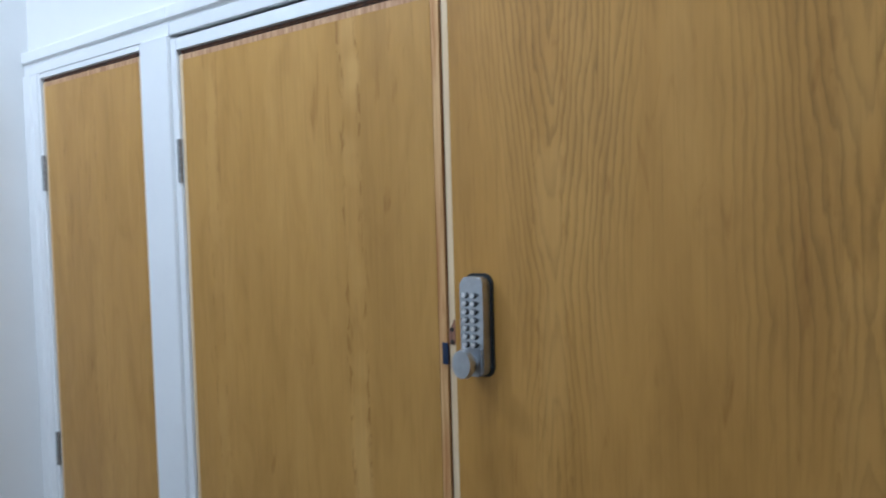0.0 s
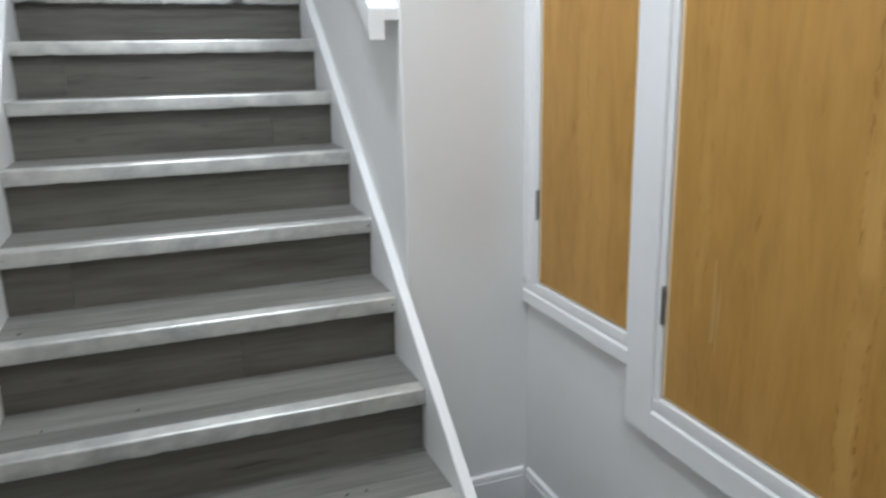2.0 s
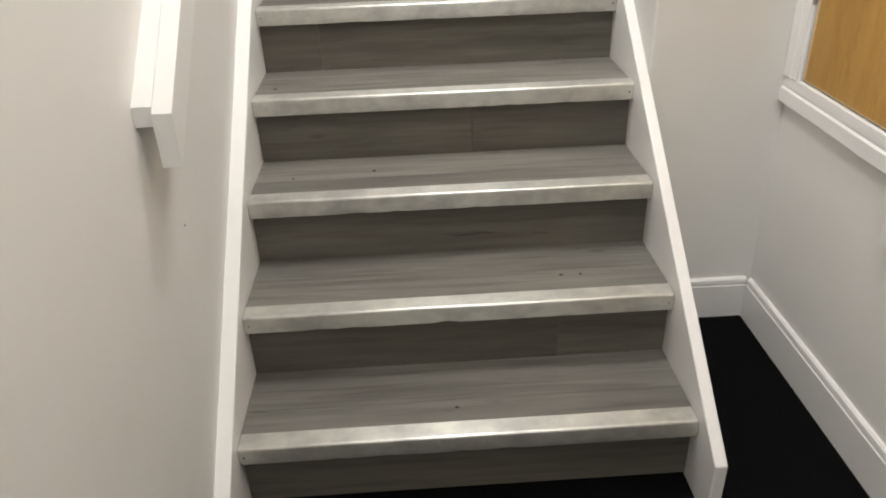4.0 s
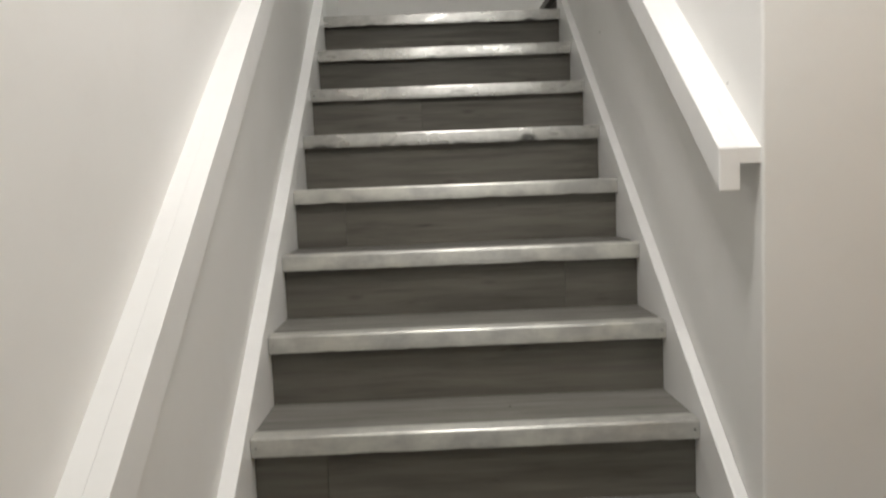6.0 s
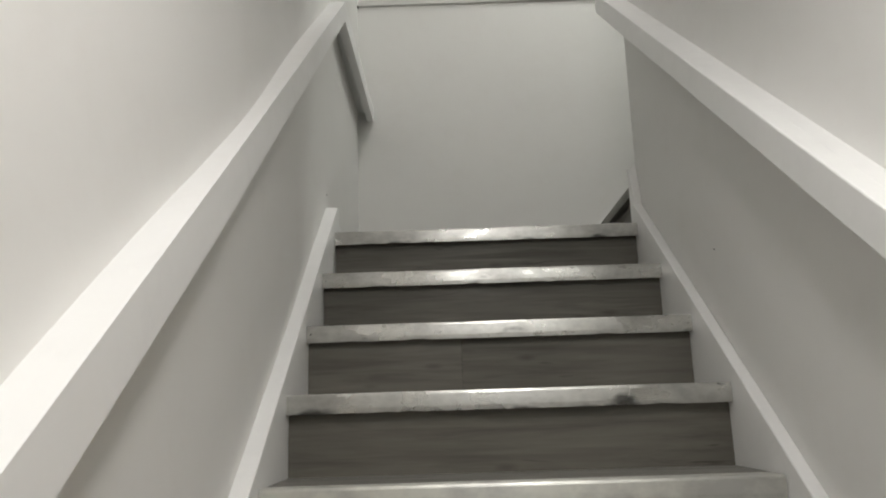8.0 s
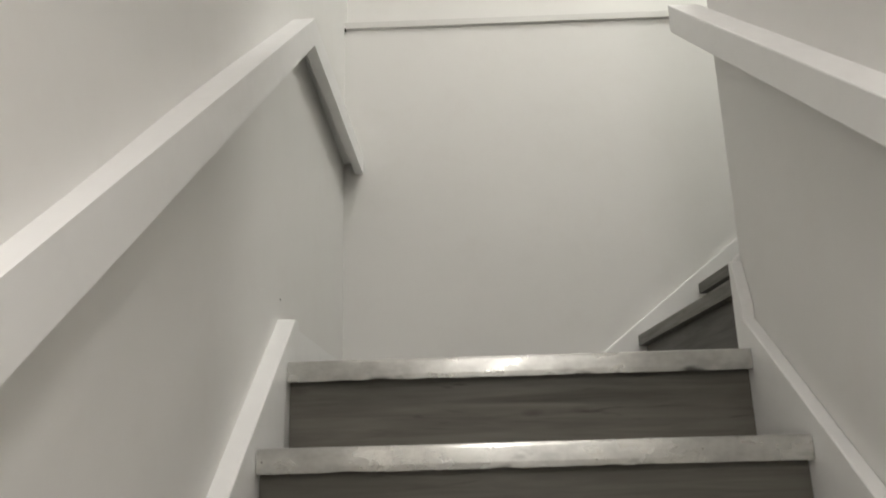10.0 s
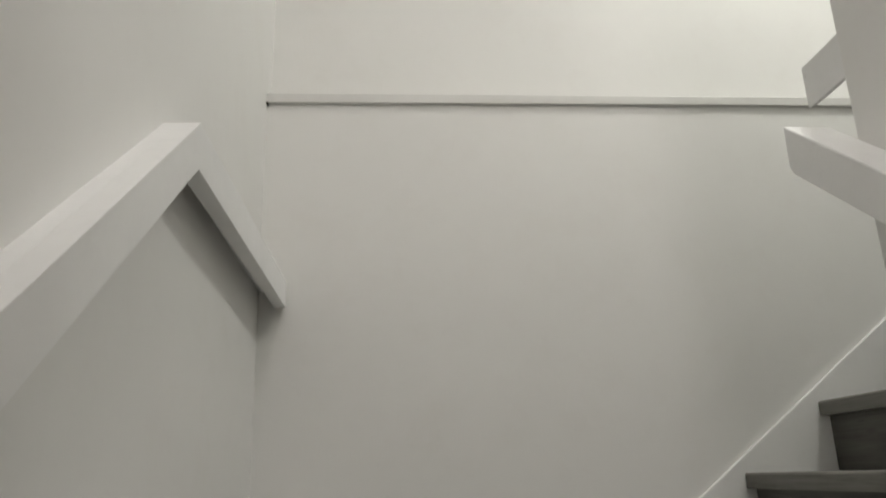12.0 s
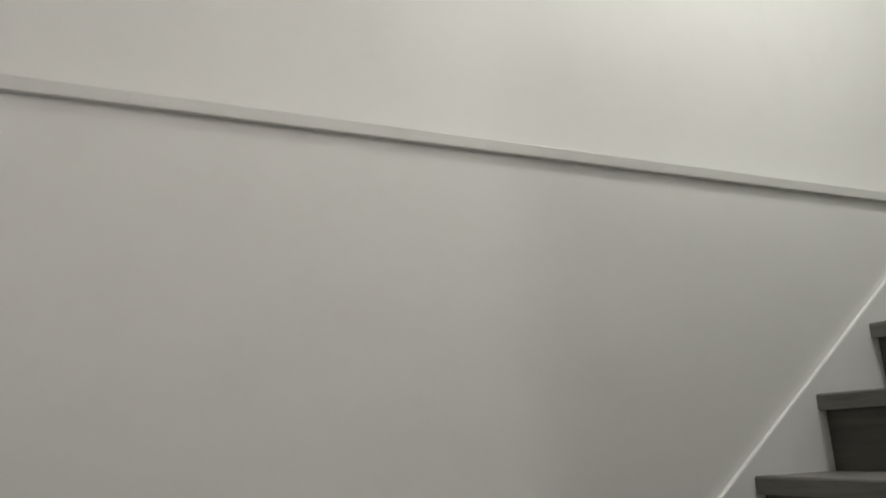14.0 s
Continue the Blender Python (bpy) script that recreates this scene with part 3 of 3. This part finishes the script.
part("end_block", prism([(xa - 0.004, za - 0.002), (xa + 0.02, za + 0.017), (xa + 0.02, za - H + 0.012), (xa - 0.004, za - H - 0.002)], "y", Y_INNER + 0.0005, 0.2015, 0.002), TRIM, rail)

# ---- cupboard frames ----
XF = 1.447          # front of the architrave
XD = 1.4605         # front of the doors


def board(points, a, b, axis):
    return prism(points, axis, a, b, 0.0015)


def upright(parent, y_in, y_out, z0, z1, groove=True):
    """An upright architrave strip with a stepped inner edge."""
    s = 1 if y_out > y_in else -1
    w = abs(y_out - y_in)
    pts = [(X_DOOR - 0.0005, y_in), (XF + 0.004, y_in), (XF + 0.004, y_in + s * min(0.03, w * 0.4)), (XF, y_in + s * min(0.034, w * 0.45)), (XF, y_out), (X_DOOR - 0.0005, y_out)]
    part("architrave", board(pts, z0, z1, "z"), TRIM, parent)


def level(parent, z_in, z_out, y0, y1):
    s = 1 if z_out > z_in else -1
    pts = [(X_DOOR - 0.0005, z_in), (XF + 0.006, z_in), (XF + 0.005, z_in + s * 0.026), (XF + 0.0085, z_in + s * 0.0285), (XF + 0.0085, z_in + s * 0.0315), (XF, z_in + s * 0.034), (XF, z_out - s * 0.002), (XF + 0.002, z_out), (X_DOOR - 0.0005, z_out)]
    part("architrave", board(pts, y0, y1, "y"), TRIM, parent)


def lining(parent, y0, y1, zb, zt):
    """Frame lining round an opening: two jambs, a head and a sill, with a stop behind the door."""
    t = 0.026
    part("jamb", box(XF + 0.008, y0 + 0.0012, zb - t, 1.62, y0 + t, zt + t, 0.0015), TRIM, parent)
    part("jamb", box(XF + 0.008, y1 - t, zb - t, 1.62, y1 - 0.0012, zt + t, 0.0015), TRIM, parent)
    part("head", box(XF + 0.008, y1, zt + 0.0012, 1.62, y0, zt + t, 0.0015), TRIM, parent)
    # added dark strip: stands in for the shaded gap above the doors
    part("fire_seal", box(XD + 0.003, y1 + 0.004, zt - 0.0055, XD + 0.03, y0 - 0.004, zt + 0.001), EDGE, parent, "dark brown strip added in the gap under the frame head")
    part("sill", box(XF + 0.004, y1, zb - t, 1.62, y0, zb - 0.0012, 0.0015), TRIM, parent)
    for a in (0, 1):
        yy = (y0 - 0.02, y0) if a == 0 else (y1, y1 + 0.02)
        part("door_stop", box(XD + 0.044, yy[0], zb, XD + 0.06, yy[1], zt), TRIM, parent)


frame_s = thing("wall_cupboard", "small wall cupboard with one closed wood veneer door", "cupboard", "hall cupboards")
frame_b = thing("wall_cupboard", "wide wall cupboard with two closed wood veneer doors", "cupboard", "hall cupboards")
lining(frame_s, S0, S1, SB, ST)
lining(frame_b, B0, B1, BB, BT)
PA, PB = -2.506, -2.604     # flat post between the two openings
upright(frame_s, -2.014, Y_BACK - 0.001, 0.785, 1.994)
part("post", box(XF - 0.001, PB, 0.571, X_DOOR - 0.0005, PA, 1.994, 0.002), TRIM, frame_b)
level(frame_s, 1.9945, 2.056, PB, Y_BACK - 0.001)
level(frame_b, 1.9945, 2.056, -4.09, PB - 0.0005)
level(frame_s, 0.784, 0.711, PA + 0.0005, Y_BACK - 0.001)
level(frame_b, 0.668, 0.567, -4.09, PB - 0.0005)
part("sill_end", box(XF + 0.0005, PB, 0.567, X_DOOR - 0.0005, PA - 0.001, 0.5705, 0.001), TRIM, frame_b)
upright(frame_b, -4.026, -4.09, 0.6685, 1.994)


# ---- cupboard doors ----
def hinge(parent, y, z0, z1):
    """A steel butt hinge: two narrow leaves and a knuckled barrel."""
    bm = bmesh.new()
    zs = [z0 + (z1 - z0) * k / 5 for k in range(6)]
    for a, b in zip(zs, zs[1:]):
        rod(bm, (XD - 0.004, y, (a + b) / 2), 0.0052, b - a - 0.0008, "z", 12)
    box(XD - 0.0025, y + 0.003, z0 + 0.001, XD + 0.001, y + 0.016, z1 - 0.001, 0.0, bm)
    part("hinge", bm, STEEL, parent, "grey steel butt hinge")


def door_leaf(parent, label, y0, y1, z0, z1, mat, proud, lips, hinges, hinge_y):
    """A veneered leaf between y0 (hall's back end) and y1, with lippings on its edges."""
    x0, x1 = XD - proud, XD - proud + 0.04
    lw, lw1 = 0.012, 0.012 if lips[1] is LIP_PALE else 0.0175
    d = part("door", box(x0, y1 + lw1, z0 + 0.004, x1, y0 - lw, z1 - lw), mat, parent, label)
    part("lipping", box(x0 + 0.0006, y0 - lw, z0, x1, y0, z1, 0.0008), lips[0], d, "bare wood edge lipping")
    edge = 0.002 if lw1 > 0.015 and mat is MAPLE else 0.0
    if edge:
        # dark strip that paints in the shade of the gap between the leaves
        part("rebate_edge", box(x0 + 0.006, y1, z0, x1, y1 + edge, z1), EDGE, d, "dark brown rebate edge at the gap between the doors")
    part("lipping", box(x0 + 0.0006, y1 + edge, z0, x1, y1 + lw1, z1, 0.0008), lips[1], d, "bare wood edge lipping")
    part("lipping", box(x0 + 0.0008, y1 + lw1 + 0.0004, z1 - lw, x1, y0 - lw - 0.0004, z1, 0.0008), lips[2], d)
    part("lipping", box(x0 + 0.0008, y1 + lw1 + 0.0004, z0, x1, y0 - lw - 0.0004, z0 + 0.0035, 0.0005), lips[0], d)
    for a, b in hinges:
        hinge(d, hinge_y, a, b)
    return d


door_leaf(frame_s, "small door of plain pale wood veneer", S0 - 0.0015, S1 + 0.0015, SB + 0.004, ST - 0.008, MAPLE, 0.0, (LIP_PALE, LIP_PALE, LIP_TOP), ((1.695, 1.787), (0.982, 1.07)), S0 + 0.004)
MID = -3.307
door_leaf(frame_b, "door of pale figured wood veneer", B0 - 0.0015, MID + 0.003, BB + 0.004, BT - 0.008, MAPLE, 0.0, (LIP_PALE, LIP_RED, LIP_TOP), ((1.687, 1.779), (0.854, 0.945)), B0 + 0.004)
door_leaf(frame_b, "door of grained oak veneer", MID - 0.0015, B1 + 0.0015, BB + 0.004, BT - 0.006, OAK, 0.001, (LIP_PALE, LIP_RED, LIP_TOP), ((1.687, 1.779), (0.854, 0.945)), B1 - 0.004)

# ---- keypad lock on the oak door ----
LY, LZ = -3.368, 1.4385
lock = thing("keypad_lock", "satin chrome push-button lock on a black backing plate", "door lock", at=(XD - 0.001, LY, LZ))


def capsule(half_y, half_z, x0, x1, r, bevel):
    pts = []
    for cy, cz, a0 in ((half_y - r, half_z - r, 0), (-half_y + r, half_z - r, 90), (-half_y + r, -half_z + r, 180), (half_y - r, -half_z + r, 270)):
        for k in range(7):
            a = radians(a0 + 15 * k)
            pts.append((cy + r * math.cos(a), cz + r * math.sin(a)))
    return prism(pts, "x", x0, x1, bevel)


part("backing_plate", capsule(0.0245, 0.0775, -0.004, 0.0, 0.014, 0.001), BLACK, lock, "black rubber backing plate")
part("body", capsule(0.0205, 0.0735, -0.024, -0.0042, 0.011, 0.003), SATIN, lock, "satin chrome lock body")
for row in range(7):
    for col in (-1, 1):
        bm = bmesh.new()
        rod(bm, (-0.0265, col * 0.0075 + 0.002, 0.047 - 0.0122 * row), 0.0040, 0.0085, "x", 14, 0.9)
        part("button", bm, PIN, lock, "small round steel push button")
        # black disc set off down and sideways: the button's shadow as a solid
        bm = bmesh.new()
        rod(bm, (-0.0242, col * 0.0075 + 0.0012, 0.0464 - 0.0122 * row), 0.0047, 0.0012, "x", 14)
        part("button_seat", bm, BLACK, lock)
        part("legend", box(-0.0245, col * 0.0148 + 0.0012, 0.0452 - 0.0122 * row, -0.0241, col * 0.0148 + 0.0032, 0.0488 - 0.0122 * row), BLACK, lock, "small dark legend mark")
bm = bmesh.new()
box(-0.0262, -0.0175, -0.069, -0.0241, 0.0175, -0.031, 0.0008, bm)
part("knob_plate", bm, SATIN, lock)
bm = bmesh.new()
rod(bm, (-0.034, 0.002, -0.052), 0.0115, 0.016, "x", 28)
rod(bm, (-0.046, 0.002, -0.052), 0.0185, 0.010, "x", 32, 0.92, 0.95, 1.2)
part("knob", bm, SATIN, lock, "oval satin chrome turn knob")

# blue tape and the worn latch notch at the meeting edge
tape = finish(box(XD - 0.0016, MID + 0.0015, 1.372, XD - 0.0002, MID + 0.013, 1.406, 0.0003), "tape", TAPE)
tagged(tape, "small strip of blue tape on the door edge", "tape")
notch = thing("strike_plate", "dark worn latch notch at the meeting door edges", "strike plate")
torn = [(MID - 0.0012, 1.405), (MID - 0.0095, 1.4035), (MID - 0.0135, 1.408), (MID - 0.0132, 1.421), (MID - 0.0138, 1.434), (MID - 0.0118, 1.444), (MID - 0.0075, 1.437), (MID - 0.0045, 1.429), (MID - 0.0012, 1.427)]
part("notch", prism(torn, "x", XD - 0.0016, XD - 0.0002, 0.0004), raw_wood("torn_wood", (0.09, 0.03, 0.015), (0.34, 0.17, 0.1)), notch, "torn reddish wood")
for z in (1.4085, 1.4275):
    bm = bmesh.new()
    rod(bm, (XD - 0.0018, MID - 0.0075, z), 0.0034, 0.002, "x", 10)
    part("screw", bm, DARK, notch)

# ---- lamps: recessed downlights and a round ceiling light, all out of view ----
GLOW = bpy.data.materials.new("lamp_glass")
GLOW.use_nodes = True
GLOW.node_tree.nodes["Principled BSDF"].inputs["Emission Color"].default_value = (1, 0.93, 0.85, 1)
GLOW.node_tree.nodes["Principled BSDF"].inputs["Emission Strength"].default_value = 8.0


def downlight(x, y, z, r):
    d = thing("downlight", "round white ceiling light placed out of view, switched on", "ceiling light", "ceiling lights")
    bm = bmesh.new()
    bmesh.ops.create_circle(bm, segments=32, radius=r * 1.35)
    ring = bmesh.ops.extrude_edge_only(bm, edges=bm.edges[:])
    for v in [g for g in ring["geom"] if isinstance(g, bmesh.types.BMVert)]:
        v.co *= 0.78
        v.co.z -= 0.006
    bmesh.ops.translate(bm, verts=bm.verts, vec=(x, y, z - 0.001))
    part("rim", bm, TRIM, d)
    bm = bmesh.new()
    rod(bm, (x, y, z - 0.004), r, 0.004, "z", 32)
    part("lens", bm, GLOW, d, "glowing lamp glass")


for lx, ly, lz, watts, size, tint in LIGHTS:
    downlight(lx, ly, lz, size / 2 + 0.006)

# ---- small marks ----
SPOTS = ((9, 0.10, 0.14), (9, 0.32, 0.17), (10, 0.84, 0.12), (10, 0.79, 0.12), (8, 0.05, 0.1), (7, 0.62, 0.17), (5, 0.3, 0.15), (11, 0.5, 0.1))
for i, x, d in SPOTS:
    bm = bmesh.new()
    rod(bm, (x, -GOING * i + d, LANDING - RISE * i - 0.0004), rng.uniform(0.003, 0.006), 0.0014, "z", 9, 0.6)
    for v in bm.verts:
        v.co.x += (v.co.x - x) * rng.uniform(-0.2, 0.6)
    tagged(finish(bm, "gum_spot", DARK), "dark flattened gum spot on a stair tread", "stain", "gum spots")
for i in range(1, 12):
    for x in (0.012, WIDE - 0.012):
        if rng.random() < 0.55:
            bm = bmesh.new()
            rod(bm, (x, -GOING * i - 0.0004, LANDING - RISE * i - 0.024), 0.0026, 0.0016, "y", 10)
            part("screw", bm, STEEL if rng.random() < 0.6 else DARK, stairs)
scuff = thing("scuff_mark", "pale dry scuff down the wood veneer door", "stain")
for k, (y0, w, z0, z1) in enumerate(((-2.770, 0.012, 0.86, 1.05), (-2.785, 0.005, 0.84, 0.97), (-2.79, 0.004, 0.90, 1.01))):
    pts = [(y0, z0), (y0 - w * 0.8, z0 + 0.01), (y0 - w, (z0 + z1) / 2), (y0 - w * 0.6, z1), (y0 - w * 0.1, z1 - 0.02)]
    part("streak", prism(pts, "x", XD - 0.0003, XD + 0.0005), raw_wood("pale_scuff", (0.44, 0.27, 0.085), (0.5, 0.31, 0.11)), scuff)
# a gap at the ledge's end, and nail marks on the walls
gap = finish(box(x_left(1.2) + 0.0005, 1.2035, 3.855, x_left(1.2) + 0.006, 1.2215, 3.8622), "filler_gap", DARK)
tagged(gap, "small dark unfilled gap under the white ledge", "gap")
for k, (x, y, z) in enumerate(((x_left(-2.55), -2.55, 0.72), (x_left(0.1), 0.096, 2.455), (X_RIGHT, -1.78, 1.72), (X_RIGHT, -0.62, 2.06))):
    bm = bmesh.new()
    rod(bm, (x, y, z), 0.0022 + 0.0006 * (k % 2), 0.0016, "x", 9, 0.8)
    tagged(finish(bm, "nail_hole", DARK), "tiny dark nail hole in the painted wall", "mark", "nail holes")
